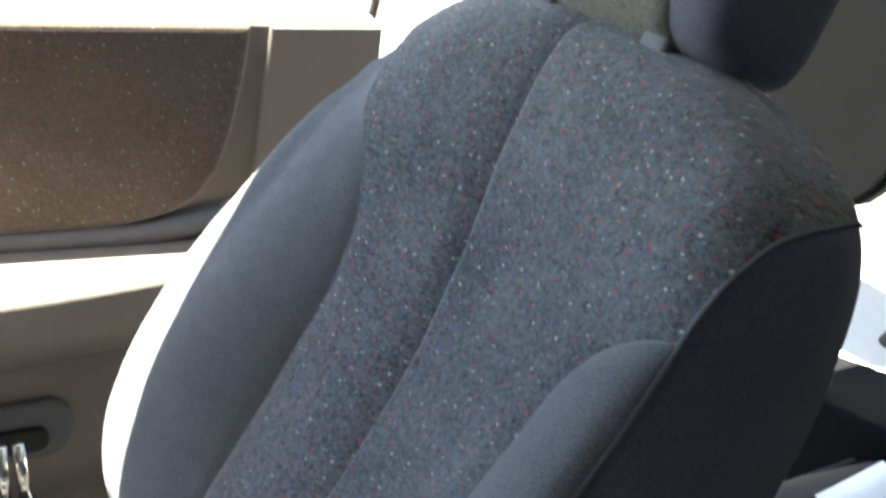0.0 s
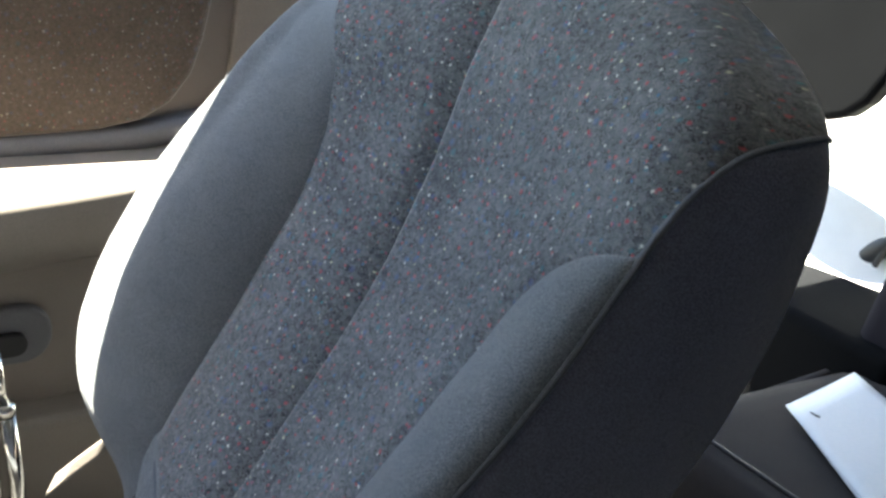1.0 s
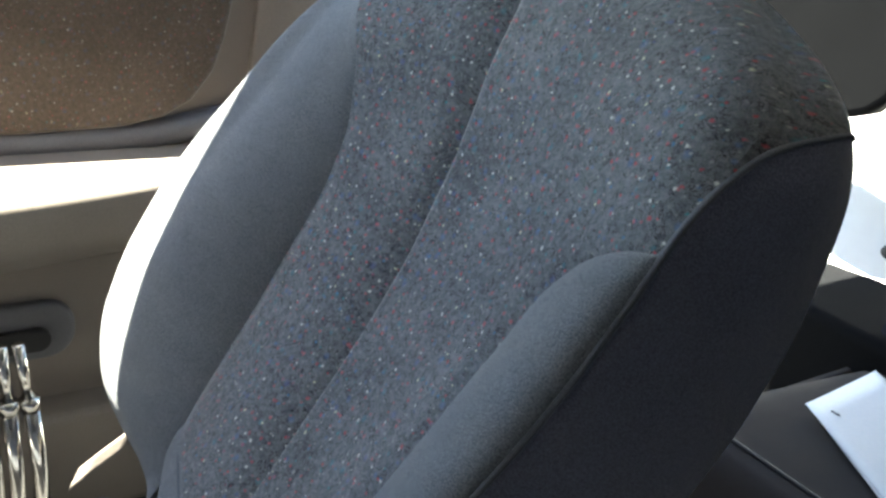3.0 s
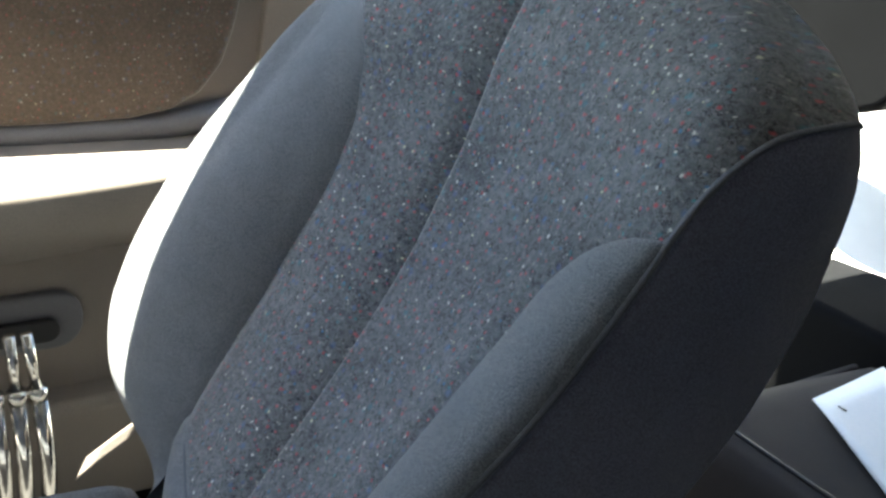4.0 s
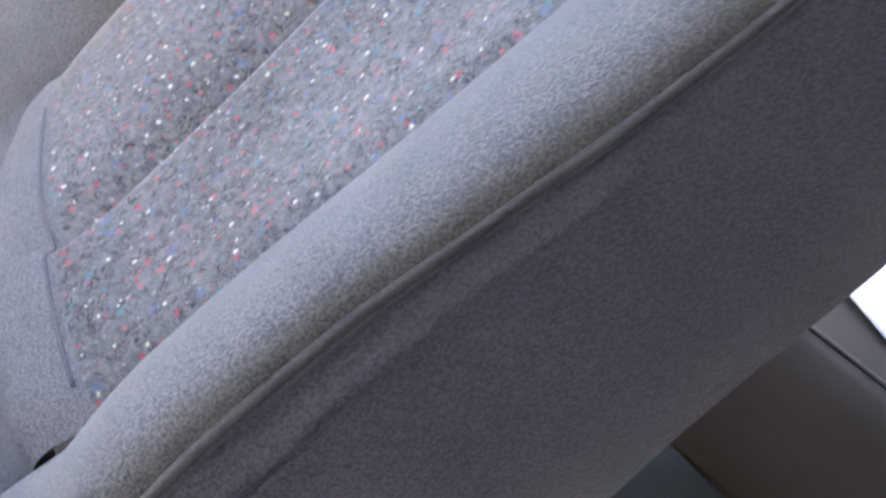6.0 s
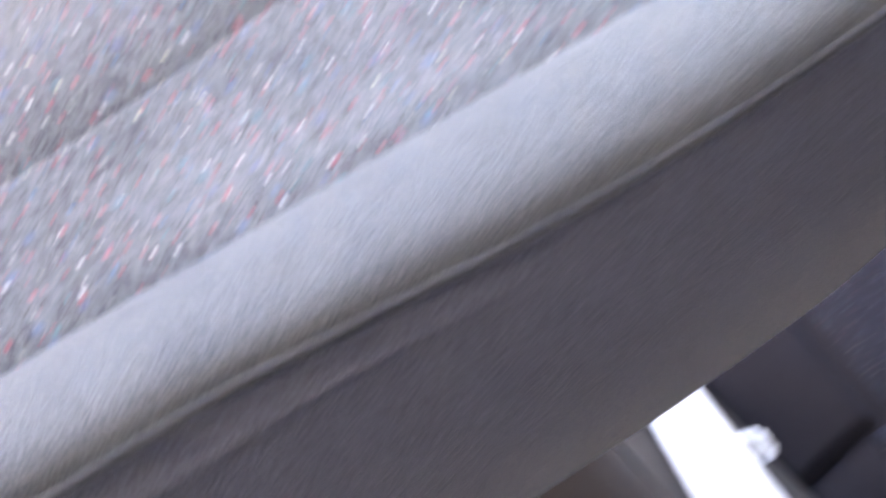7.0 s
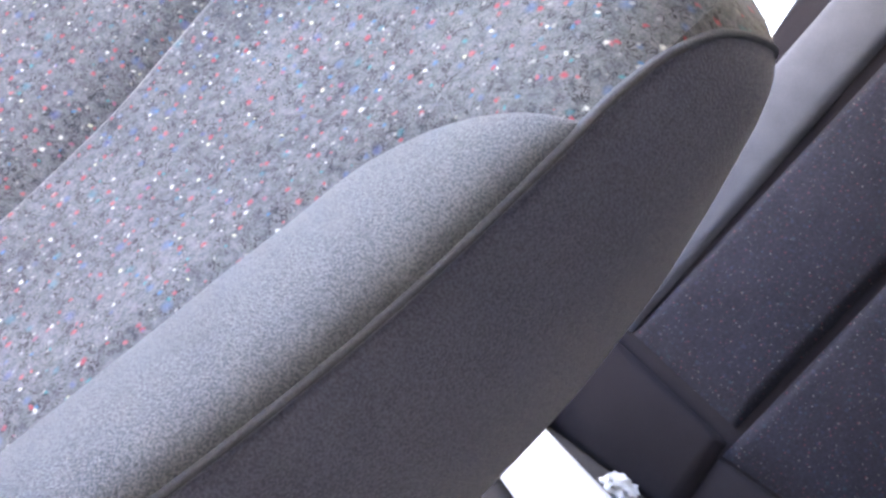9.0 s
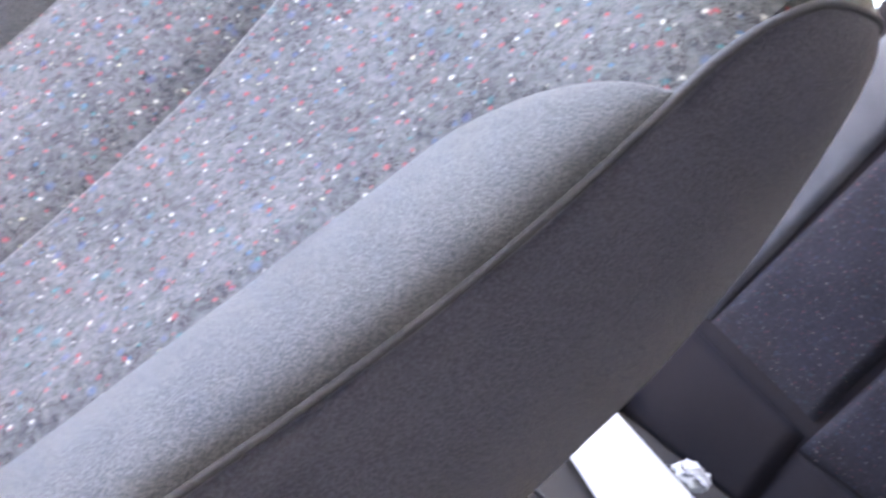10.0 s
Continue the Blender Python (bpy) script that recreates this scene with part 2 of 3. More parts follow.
def centre_n(w):
    return 0.011 + curve(w, (-0.08, 0.085), (0.0, 0.062), (0.03, 0.0475), (0.08, 0.0255), (0.13, 0.0095), (0.18, -0.0042), (0.23, -0.015), (0.28, -0.0232), (0.33, -0.0276), (0.38, -0.0275), (0.43, -0.0234), (0.48, -0.0185), (0.53, -0.0185), (0.57, -0.025), (0.595, -0.047), (0.612, -0.081))


def dish(w, out=False):
    """How strongly the front curves up from the middle to the side seam."""
    if out:
        return curve(w, (-0.03, -2.3), (0.03, -1.9), (0.09, -0.78), (0.15, -0.39), (0.21, -0.06), (0.27, 0.33), (0.33, 0.58), (0.39, 0.88), (0.46, 1.0), (0.52, 0.6), (0.57, 0.2), (0.612, -0.5))
    return curve(w, (-0.03, -2.2), (0.03, -1.2), (0.09, 0.78), (0.15, 1.2), (0.21, 1.25), (0.27, 1.2), (0.33, 0.94), (0.38, 0.85), (0.45, 0.85), (0.52, 0.6), (0.57, 0.2), (0.612, -0.5))


def half(w, out=False):
    if out:
        return curve(w, (0.0, 0.0), (0.12, 0.019), (0.28, 0.019), (0.42, 0.010), (0.53, 0.0)) + curve(w, (-0.08, 0.14), (-0.03, 0.19), (0.0, 0.225), (0.06, 0.261), (0.12, 0.270), (0.3, 0.267), (0.36, 0.263), (0.42, 0.2555), (0.46, 0.2507), (0.5, 0.2425), (0.53, 0.233), (0.56, 0.212), (0.585, 0.177), (0.602, 0.125), (0.612, 0.07))
    return curve(w, (-0.08, 0.13), (-0.05, 0.1545), (0, 0.1924), (0.05, 0.2136), (0.1, 0.221), (0.15, 0.2225), (0.2, 0.2246), (0.25, 0.229), (0.3, 0.234), (0.35, 0.239), (0.41, 0.2437), (0.46, 0.2452), (0.5, 0.2418), (0.53, 0.229), (0.56, 0.197), (0.585, 0.149), (0.602, 0.097), (0.612, 0.05))


def lip(w):
    """Strength of the rolled outer lip of the outboard side."""
    return min(1, max(0, (0.53 - w) / 0.12)) * min(1, max(0, (w - 0.0) / 0.12))


OUT_TOP = 0.553


def seam(w, out=False):
    if out:
        s = curve(w, (-0.08, 0.106), (0.0, 0.1237), (0.06, 0.1359), (0.12, 0.1429), (0.18, 0.1457), (0.24, 0.1452), (0.3, 0.1418), (0.36, 0.1417), (0.42, 0.1515), (0.46, 0.173), (0.5, 0.193), (0.53, 0.201), (OUT_TOP, 0.2165))
        return half(w, True) if w >= OUT_TOP else min(s, half(w, True))
    s = curve(w, (-0.08, 0.104), (-0.03, 0.1104), (0.03, 0.1168), (0.09, 0.122), (0.15, 0.1285), (0.21, 0.1364), (0.27, 0.1455), (0.315, 0.1512), (0.34, 0.1565), (0.36, 0.164), (0.378, 0.177), (0.392, 0.196), (0.402, 0.218), (0.41, 0.2437))
    return half(w) if w >= 0.41 else min(s, half(w))


def edge_n(w, inner):
    """How far out the edge of the side stands."""
    if inner:
        return curve(w, (-0.08, -0.01), (-0.05, 0.0114), (0, 0.0616), (0.05, 0.094), (0.09, 0.0995), (0.15, 0.0867), (0.2, 0.0674), (0.25, 0.0505), (0.3, 0.0385), (0.35, 0.0315), (0.41, 0.0262), (0.45, 0.018), (0.49, 0.003), (0.53, -0.024), (0.56, -0.045), (0.59, -0.065), (0.612, -0.075))
    return curve(w, (-0.08, -0.075), (-0.02, -0.035), (0.0, -0.0073), (0.06, 0.0415), (0.12, 0.0553), (0.18, 0.0602), (0.24, 0.0566), (0.3, 0.0468), (0.36, 0.0335), (0.42, 0.0228), (0.46, 0.0125), (0.5, -0.0064), (0.53, -0.028), (0.56, -0.046), (0.59, -0.065), (0.612, -0.075))


def rear(w):
    return curve(w, (-0.08, -0.045), (-0.05, -0.045), (0.0, -0.042), (0.1, -0.04), (0.15, -0.045), (0.2, -0.055), (0.25, -0.069), (0.3, -0.080), (0.35, -0.087), (0.4, -0.0875), (0.44, -0.083), (0.48, -0.078), (0.52, -0.075), (0.56, -0.075), (0.612, -0.08))


def rear_u(w):
    return half(w) + curve(w, (-0.05, 0.0265), (0.0, 0.0275), (0.1, 0.0296), (0.2, 0.0297), (0.3, 0.026), (0.4, 0.019), (0.48, 0.012), (0.54, 0.006), (0.612, 0.0))


def front(u, w):
    """The patterned front, with a folded seam down its middle and rounded shoulders."""
    c = u - centre_u(w)
    out, s = c > 0, abs(u)
    fold = 0.015 * math.exp(-abs(c / 0.020) ** 1.3) if out else 0.015 * math.exp(-((c / 0.0045) ** 2))
    n = centre_n(w) + dish(w, out) * c * c - fold * min(1, max(0.3, (0.612 - w) / 0.05)) * min(1, max(0, (w - u * 0.18 - 0.05) / 0.015))
    h = half(w, out)
    ch = (h if out else -h) - centre_u(w)
    roll = 0.55 * max(0, (s - h + 0.12) / 0.12) ** 2 + 0.45 * max(0, (s - h + 0.04) / 0.04) ** 2.5
    n -= roll * (centre_n(w) + dish(w, out) * ch * ch - edge_n(w, not out)) if w > 0.36 else 0
    edge = (seam(w, out) - s) / 0.01
    return n - 0.004 * math.exp(-edge * edge) * min(1, max(0, (0.405 - w) / 0.03))


def side(w, t, out=False):
    """The side panel from the edge (t = 0) to the back (t = 1): how far out it bulges."""
    if out:
        return half(w, True) - 0.03 * t
    fade = min(1, max(0, (0.47 - w) / 0.1))
    groove = 0.0024 * math.exp(-(((t - 0.045) / 0.022) ** 2)) * fade
    ridge = 0.0030 * math.exp(-(((t - 0.105) / 0.024) ** 2)) * min(1, max(0, (0.34 - w) / 0.2))
    return half(w) + (rear_u(w) - half(w)) * t + curve(w, (0.36, 0.0085), (0.48, 0.0145)) * math.sin(math.pi * t) - groove + ridge


def steps(a, b, n):
    return [a + (b - a) * i / n for i in range(n + 1)]


def hem(u, w):
    """The hem at the foot of the patterned panels slopes."""
    return w + 0.18 * u * min(1, max(0, 1 - (w - 0.056) / 0.16))


W_FRONT = steps(0.0565, 0.34, 30) + steps(0.346, 0.42, 30) + steps(0.43, 0.612, 34)
TS = [0, 0.012, 0.025, 0.04, 0.06, 0.08, 0.11, 0.15, 0.2, 0.26, 0.33, 0.4, 0.48, 0.56, 0.64, 0.7, 0.75, 0.8, 0.84, 0.88, 0.91, 0.94, 0.97, 1]
SIDE_TS = steps(0, 0.09, 24) + steps(0.11, 1, 32)


# the rolled strip below the hem: height and lift
STRIP = [(0.066, -0.004), (0.0575, 0.0012), (0.052, 0.0045), (0.046, 0.006), (0.04, 0.0065), (0.034, 0.005), (0.029, 0.0015), (0.025, -0.004), (0.02, -0.011), (0.01, -0.02), (-0.01, -0.03), (-0.045, -0.04)]


def bolster_point(w, t, sign):
    out = sign > 0
    a, b = seam(w, out), half(w, out)
    n0, n1 = front(sign * a, w), edge_n(w, not out)
    if out:
        rise = math.sin(min(t / 0.66, 1) * math.pi / 2) ** 0.8
        k = min(1, max(0, (t - 0.7) / 0.25))
        return (a + (b - a) * t, w, n0 + (n1 - n0) * rise + 0.0085 * lip(w) * k * k * (3 - 2 * k) - 0.022 * min(1, max(0, (0.5 - w) / 0.06)) * max(0, (t - 0.93) / 0.07) ** 2)
    # an arch: steep out of the seam, over a crest, and down to the piping
    d = b - a
    pts = ((a, n0), (a + 0.22 * d, n0 + 0.34 * d), (b - 0.11 * d, n1 + 0.32 * d), (b, n1))
    k = ((1 - t) ** 3, 3 * t * (1 - t) ** 2, 3 * t * t * (1 - t), t ** 3)
    return (-sum(p[0] * q for p, q in zip(pts, k)), w, sum(p[1] * q for p, q in zip(pts, k)))


def panel_row(sign, w, lift=0.0):
    row = []
    for t in TS:
        u = centre_u(w) + (sign * seam(w, sign > 0) - centre_u(w)) * t
        v = hem(u, w)
        u = centre_u(v) + (sign * seam(v, sign > 0) - centre_u(v)) * t
        row.append((u, hem(u, w), front(u, hem(u, w)) + lift))
    return row


def side_point(w, t, sign):
    e, r = edge_n(w, sign < 0) - (0.023 * min(1, max(0, (0.5 - w) / 0.06)) - 0.0085 * lip(w) if sign > 0 else 0), rear(w)
    return (sign * side(w, t, sign > 0), w, e + (min(r, e - 0.012) - e) * t)


def side_top(t):
    """The seam at the head of the side panel, which bends back over the shoulder."""
    return 0.43 + 0.095 * (1 - (1 - min(1, t / 0.8)) ** 2.2) ** (1 / 2.2)


for sign in (-1, 1):
    tall = steps(-0.06, 0.34, 40) + (steps(0.346, OUT_TOP - 0.0005, 44) if sign > 0 else steps(0.346, 0.4095, 30))
    part("fabric_panel", grid([panel_row(sign, w) for w in W_FRONT]), FABRIC, seat, "speckled blue-grey woven fabric panel")
    part("bolster", grid([[bolster_point(w, t, sign) for t in steps(0, 1, 32)] for w in tall]), CLOTH, seat, "plain grey-blue velour bolster")
    part("lower_strip", grid([panel_row(sign, w, lift) for w, lift in STRIP]), CLOTH, seat, "plain grey-blue cloth strip")
    part("side_panel", grid([[side_point(-0.06 + (side_top(t) + 0.06) * v, t, sign) for t in SIDE_TS] for v in steps(0, 1, 70)]), CLOTH_DARK, seat, "plain dark grey cloth side panel")
    part("shoulder", grid([[side_point(side_top(t) + (0.612 - side_top(t)) * v, t, sign) for t in SIDE_TS] for v in steps(0, 1, 28)]), FABRIC, seat)
    line = [(sign * (half(w, sign > 0) - 0.0006), w, edge_n(w, sign < 0) - 0.0002) for w in steps(-0.05, 0.428, 80)]
    line += [side_point(side_top(t), t, sign) for t in [0.002, 0.006, 0.012] + steps(0.02, 0.9, 28)]
    part("piping", tube(line if sign < 0 else line[81:], 0.0021, 8), PIPING, seat)
part("hem_piping", tube([(u, hem(u, 0.0565), front(u, hem(u, 0.0565)) + 0.002) for u in steps(-0.1, 0.1, 30)], 0.0010, 8), PIPING, seat)


def back_row(w):
    r = min(rear(w), edge_n(w, True) - 0.012, edge_n(w, False) - 0.012)
    return [(side(w, 1, a > 0) * math.sin(a), w, r - 0.03 * math.cos(a) ** 2) for a in steps(-math.pi / 2, math.pi / 2, 24)]


part("back_panel", grid([back_row(w) for w in steps(-0.06, 0.612, 40)]), CLOTH_DARK, seat)

# headrest with its two posts


def headrest_rows(u0, u1, grow, soft=True):
    """A rounded pillow: sections along u of a soft-cornered outline in w, n."""
    rows = []
    for i in steps(0, 1, 12):
        u = u0 + (u1 - u0) * i
        end = 0.02 * (1 - (1 - (i if u1 > 0 else 1 - i) ** 4) ** 0.5) if soft else 0.0
        row = []
        for k in range(32):
            a = math.tau * k / 32
            cw, sn = math.cos(a), math.sin(a)
            e = 0.55
            row.append((u, 0.662 + (0.082 + grow - end) * math.copysign(abs(cw) ** e, cw), -0.078 + (0.062 + grow - end) * math.copysign(abs(sn) ** e, sn) + 0.12 * 0.085))
        rows.append(row)
    return rows


def closed_skin(rows):
    bm = grid(rows, True)
    n = len(rows[0])
    bm.verts.ensure_lookup_table()
    bm.faces.new([bm.verts[k] for k in range(n)])
    bm.faces.new([bm.verts[(len(rows) - 1) * n + k] for k in range(n)])
    return bm


headrest = part("headrest", closed_skin(headrest_rows(-0.078, 0.13, 0.0, False)), FABRIC_OLIVE, seat, "speckled olive-grey headrest with plain dark sides")
for u0, u1 in ((-0.122, -0.0785), (0.1305, 0.174)):
    part("side_cheek", closed_skin(headrest_rows(u0, u1, -0.001)), CLOTH_DARK, headrest, "plain dark cloth side")
for u in (-0.062, 0.078):
    part("post", tube([(u, 0.56, -0.05), (u, 0.62, -0.052), (u, 0.70, -0.055)], 0.006), CHROME, headrest)
    part("guide", box(u - 0.014, u + 0.014, 0.585, 0.612, -0.066, -0.03, 0.004), TRIM_GREY, headrest)

# the head of the seat rises towards the door
for ob in seat.children_recursive:
    raised = 0.016 if ob.name.split(".")[0] in ("headrest", "side_cheek") else 0.0
    for v in ob.data.vertices:
        k = min(1, max(0, (v.co.y - 0.48) / 0.12))
        v.co.y += k * ((0.2 if v.co.x > -0.02 else 0.13) * (v.co.x + 0.02) + raised)

# cushion, in the seat's own space
rows = []
for x in steps(-0.52, 0.0, 26):
    f = (x + 0.52) / 0.52
    row = []
    for v in steps(-1, 1, 40):
        y = 0.19 * v
        wing = 0.035 * max(0, (abs(v) - 0.55) / 0.3) ** 1.5 if abs(v) < 0.85 else 0.035 - 0.13 * ((abs(v) - 0.85) / 0.15) ** 2
        row.append((x, y, 0.315 + 0.05 * (1 - f) + min(wing, 0.035) - 0.12 * max(0, (0.1 - f) / 0.1) ** 2 - 0.04 * max(0, (f - 0.93) / 0.07) ** 2))
    rows.append([(x, -0.19, 0.2)] + row + [(x, 0.19, 0.2)])
cushion = grid(rows)
cushion.transform(SEAT.inverted())
part("cushion", cushion, CLOTH, seat, "plain grey-blue seat cushion with raised edges")
strap = grid([[(x + 0.006 * v, 0.275 + 0.02 * k, z + 0.013 * v) for v in steps(-1, 1, 4)] for k, x, z in ((0, 0.03, 0.335), (0.3, 0.012, 0.318), (0.7, -0.01, 0.297), (1, -0.03, 0.278))])
ret = bmesh.ops.extrude_face_region(strap, geom=strap.faces[:])
bmesh.ops.translate(strap, verts=[v for v in ret["geom"] if isinstance(v, bmesh.types.BMVert)], vec=(0, 0.003, -0.003))
strap.transform(SEAT.inverted())
part("side_cover", strap, TRIM_BEIGE, seat, "pale plastic cover beside the hinge")
base = box(-0.48, 0.0, -0.21, 0.21, 0.1, 0.21, 0.01)
base.transform(SEAT.inverted())
part("seat_base", base, BLACK, seat)
for y in (-0.19, 0.19):
    rail = box(-0.5, 0.05, y - 0.02, y + 0.02, 0.058, 0.105, 0.004)
    rail.transform(SEAT.inverted())
    part("rail", rail, BLACK, seat)

# ---- car ----
floor = tagged(part("floor", box(-1.6, 1.62, -1.35, 0.60, -0.02, 0.06), CARPET), "charcoal carpeted car floor", "floor", kind="structure")
ground = tagged(part("ground", box(-300, 300, -300, 300, -0.4, -0.3), surface("pale_concrete", (0.22, 0.21, 0.19), (0.34, 0.33, 0.30), 0.95, grain=40.0, patch=0.4)), "pale sunlit concrete ground", "ground", kind="structure")
# Unseen roof; its front and outboard edges are set to shade the seat.
roof = tagged(part("ceiling", box(-1.28, 1.06, -1.32, 0.339, 1.27, 1.31, 0.01), HEADLINER), "grey cloth car headliner, unseen, its edge set to shade the seat", "ceiling", kind="structure")
# Unseen roof piece, cut so the bench is shaded and the jamb sunlit.
rear_roof = tagged(part("ceiling_rear", box(1.063, 1.48, -1.32, 0.16, 1.27, 1.31, 0.01), HEADLINER), "unseen grey headliner piece, cut to shade the bench and sun the jamb", "ceiling", kind="structure")
dash = tagged(part("dashboard", box(-1.55, -0.95, -1.25, 0.48, 0.3, 0.78, 0.08, 5), TRIM_GREY), "grey moulded plastic car dashboard", "dashboard")
# Unseen windowless wall, added to keep light off the seat's inboard side.
light_block_near = tagged(part("wall_driver_side", box(-1.6, 1.7, -1.32, -1.25, 0.0, 1.28, 0.02), TRIM_GREY), "unseen plain grey wall, added to block light from the driver's side", "wall", kind="structure")
# Stands unseen where the windshield would be, added to cut its light.
wall_front = tagged(part("wall_front", box(-1.36, -1.29, -1.25, 0.46, 0.6, 1.27, 0.02), TRIM_GREY), "unseen plain grey wall, added to block light from the windshield", "wall", kind="structure")
# Added behind the bench, out of view, to shut out light from the rear.
light_block_back = tagged(part("wall_rear", box(1.45, 1.60, -1.25, -0.08, 0.0, 1.30, 0.02), TRIM_GREY), "unseen plain grey wall, added to keep rear light off the bench", "wall", kind="structure")

# front door: outer shell, trim, cloth insert, armrest, pull pocket and storage bin
door = tagged(new("front_door"), "closed car door with taupe plastic trim and brown cloth insert", "car door")


def door_sheet(outline, y, depth, name, mat, label="", bevel=0.008):
    bm = extruded(outline, depth)
    bmesh.ops.translate(bm, verts=bm.verts, vec=(0, y, 0))
    if bevel:
        near = [e for e in bm.edges if all(abs(v.co.y - y) < 1e-6 for v in e.verts)]
        bmesh.ops.bevel(bm, geom=near, offset=bevel, segments=4, profile=0.5, affect="EDGES")
    return part(name, bm, mat, door, label, smooth=False)


def rounded(x0, x1, z0, z1, r, lean=0.0):
    """A rectangle in x, z with rounded corners; its rear edge leans back by lean."""
    pts = []
    for cx, cz, a0 in ((x1 - r, z1 - r, 0), (x0 + r, z1 - r, 90), (x0 + r, z0 + r, 180), (x1 - r, z0 + r, 270)):
        for k in range(9):
            a = radians(a0 + k * 90 / 8)
            x, z = cx + r * math.cos(a), cz + r * math.sin(a)
            pts.append((x + (lean * (z - z0) / (z1 - z0) if cx > 0 else 0), z))
    return pts


door_sheet([(-1.0, 0.06), (0.41, 0.06), (0.41, 0.835), (-1.0, 0.755)], 0.52, 0.03, "door_panel", TRIM, bevel=0.006)
door_sheet([(-1.0, 0.0), (0.43, 0.0), (0.43, 0.83), (-1.0, 0.75)], 0.555, 0.10, "door_skin", BODY_WHITE, "white painted outer skin", bevel=0.0)
door_sheet([(-0.62, 0.585), (-0.02, 0.582), (0.08, 0.586), (0.13, 0.596), (0.165, 0.616), (0.19, 0.65), (0.203, 0.69), (0.216, 0.76), (0.222, 0.826), (-0.62, 0.778)], 0.50, 0.024, "cloth_insert", DOOR_FABRIC, "dark brown speckled cloth insert", bevel=0.012)
door_sheet([(0.236, 0.60), (0.405, 0.60), (0.405, 0.832), (0.25, 0.822)], 0.512, 0.01, "rear_trim", TRIM, bevel=0.004)
part("ledge", tube([(-0.7, 0.515, 0.572), (0.0, 0.514, 0.569), (0.12, 0.514, 0.574), (0.26, 0.515, 0.60)], 0.017, 12), TRIM_GREY, door, "grey plastic ledge under the insert")
arm = []
for x in steps(-0.72, 0.30, 40):
    k = min(1, max(0, (x + 0.15) / 0.45))
    inner_y = 0.368 + 0.10 * k ** 1.6
    arm.append([(x, 0.53, 0.565), (x, inner_y + 0.02, 0.560), (x, inner_y + 0.005, 0.556), (x, inner_y, 0.545), (x, inner_y + 0.012, 0.50), (x, inner_y + 0.05, 0.46), (x, 0.53, 0.42)])
part("armrest", grid(arm), TRIM_BEIGE, door, "taupe moulded armrest")
door_sheet(rounded(-0.5, 0.03, 0.30, 0.375, 0.034), 0.508, 0.014, "pull_pocket", TRIM_GREY, "dark recessed pull pocket", bevel=0.006)
door_sheet(rounded(-0.5, 0.0, 0.315, 0.345, 0.014), 0.500, 0.01, "pocket_lip", BLACK, bevel=0.003)
door_sheet([(-0.95, 0.08), (0.30, 0.08), (0.30, 0.24), (-0.95, 0.24)], 0.47, 0.05, "storage_bin", TRIM, bevel=0.015)
part("window_ledge", tube([(-1.0, 0.54, 0.752), (0.40, 0.54, 0.832)], 0.012, 10), TRIM_BEIGE, door)
part("frame_post", tube([(0.405, 0.545, 0.84), (0.42, 0.50, 1.08), (0.43, 0.44, 1.26)], 0.007, 10), BLACK, door)

# body between the doors
sill = tagged(part("door_sill", box(-1.0, 1.3, 0.47, 0.62, -0.1, 0.055, 0.01), BODY_WHITE), "white painted door sill", "sill", kind="structure")
jamb = tagged(new("door_jamb"), "white painted rear door jamb in full sun", "jamb", kind="structure")
part("jamb_panel", grid([[(1.2 + (z - 0.36) + 0.02 * math.sin(y * 14), y, z) for y in steps(-0.04, 0.56, 24)] for z in steps(0.372, 0.76, 16)]), BODY_WHITE, jamb)
part("door_seal", tube([(1.235, 0.163, 0.407), (1.295, 0.177, 0.465), (1.37, 0.195, 0.54), (1.445, 0.216, 0.614), (1.53, 0.24, 0.70)], 0.005, 8), BLACK, jamb, "black rubber door seal")
part("striker", tube([(1.49, 0.30, 0.64), (1.46, 0.29, 0.64), (1.45, 0.275, 0.655), (1.455, 0.262, 0.675), (1.50, 0.25, 0.69)], 0.005, 8), BLACK, jamb, "black steel latch striker")
part("bump_stop", box(1.45, 1.475, 0.285, 0.297, 0.612, 0.624, 0.003), BLACK, jamb)
blob = bmesh.new()
bmesh.ops.create_uvsphere(blob, u_segments=20, v_segments=10, radius=1)
blob.transform(Matrix.Translation((1.262, 0.185, 0.417)) @ Matrix.Rotation(radians(35), 4, "X") @ Matrix.Diagonal((0.012, 0.018, 0.045, 1)))
part("grommet", blob, BLACK, jamb, "dark rubber grommet")
stop = bmesh.new()
bmesh.ops.create_uvsphere(stop, u_segments=20, v_segments=10, radius=1)
stop.transform(Matrix.Translation((1.385, 0.322, 0.52)) @ Matrix.Diagonal((0.022, 0.024, 0.042, 1)))
part("rubber_stop", stop, TRIM_GREY, jamb)
kick = tagged(part("sill_trim", box(1.0, 1.45, -0.02, 0.5, 0.06, 0.372, 0.02), TRIM_DARK), "black plastic trim over the rear sill", "trim", kind="structure")
pillar_bm = bmesh.new()
outline = [(0.176, 0.86), (0.19, 0.78), (0.208, 0.71), (0.228, 0.665), (0.256, 0.635), (0.29, 0.62), (0.36, 0.615), (0.56, 0.62), (0.56, 1.06), (0.172, 1.06)]
f = pillar_bm.faces.new([pillar_bm.verts.new((1.17, y, z)) for y, z in outline])
ret = bmesh.ops.extrude_face_region(pillar_bm, geom=[f])
bmesh.ops.translate(pillar_bm, verts=[v for v in ret["geom"] if isinstance(v, bmesh.types.BMVert)], vec=(0.04, 0, 0))
bmesh.ops.bevel(pillar_bm, geom=[e for e in pillar_bm.edges if all(abs(v.co.x - 1.17) < 1e-6 for v in e.verts)], offset=0.012, segments=4, profile=0.5, affect="EDGES")
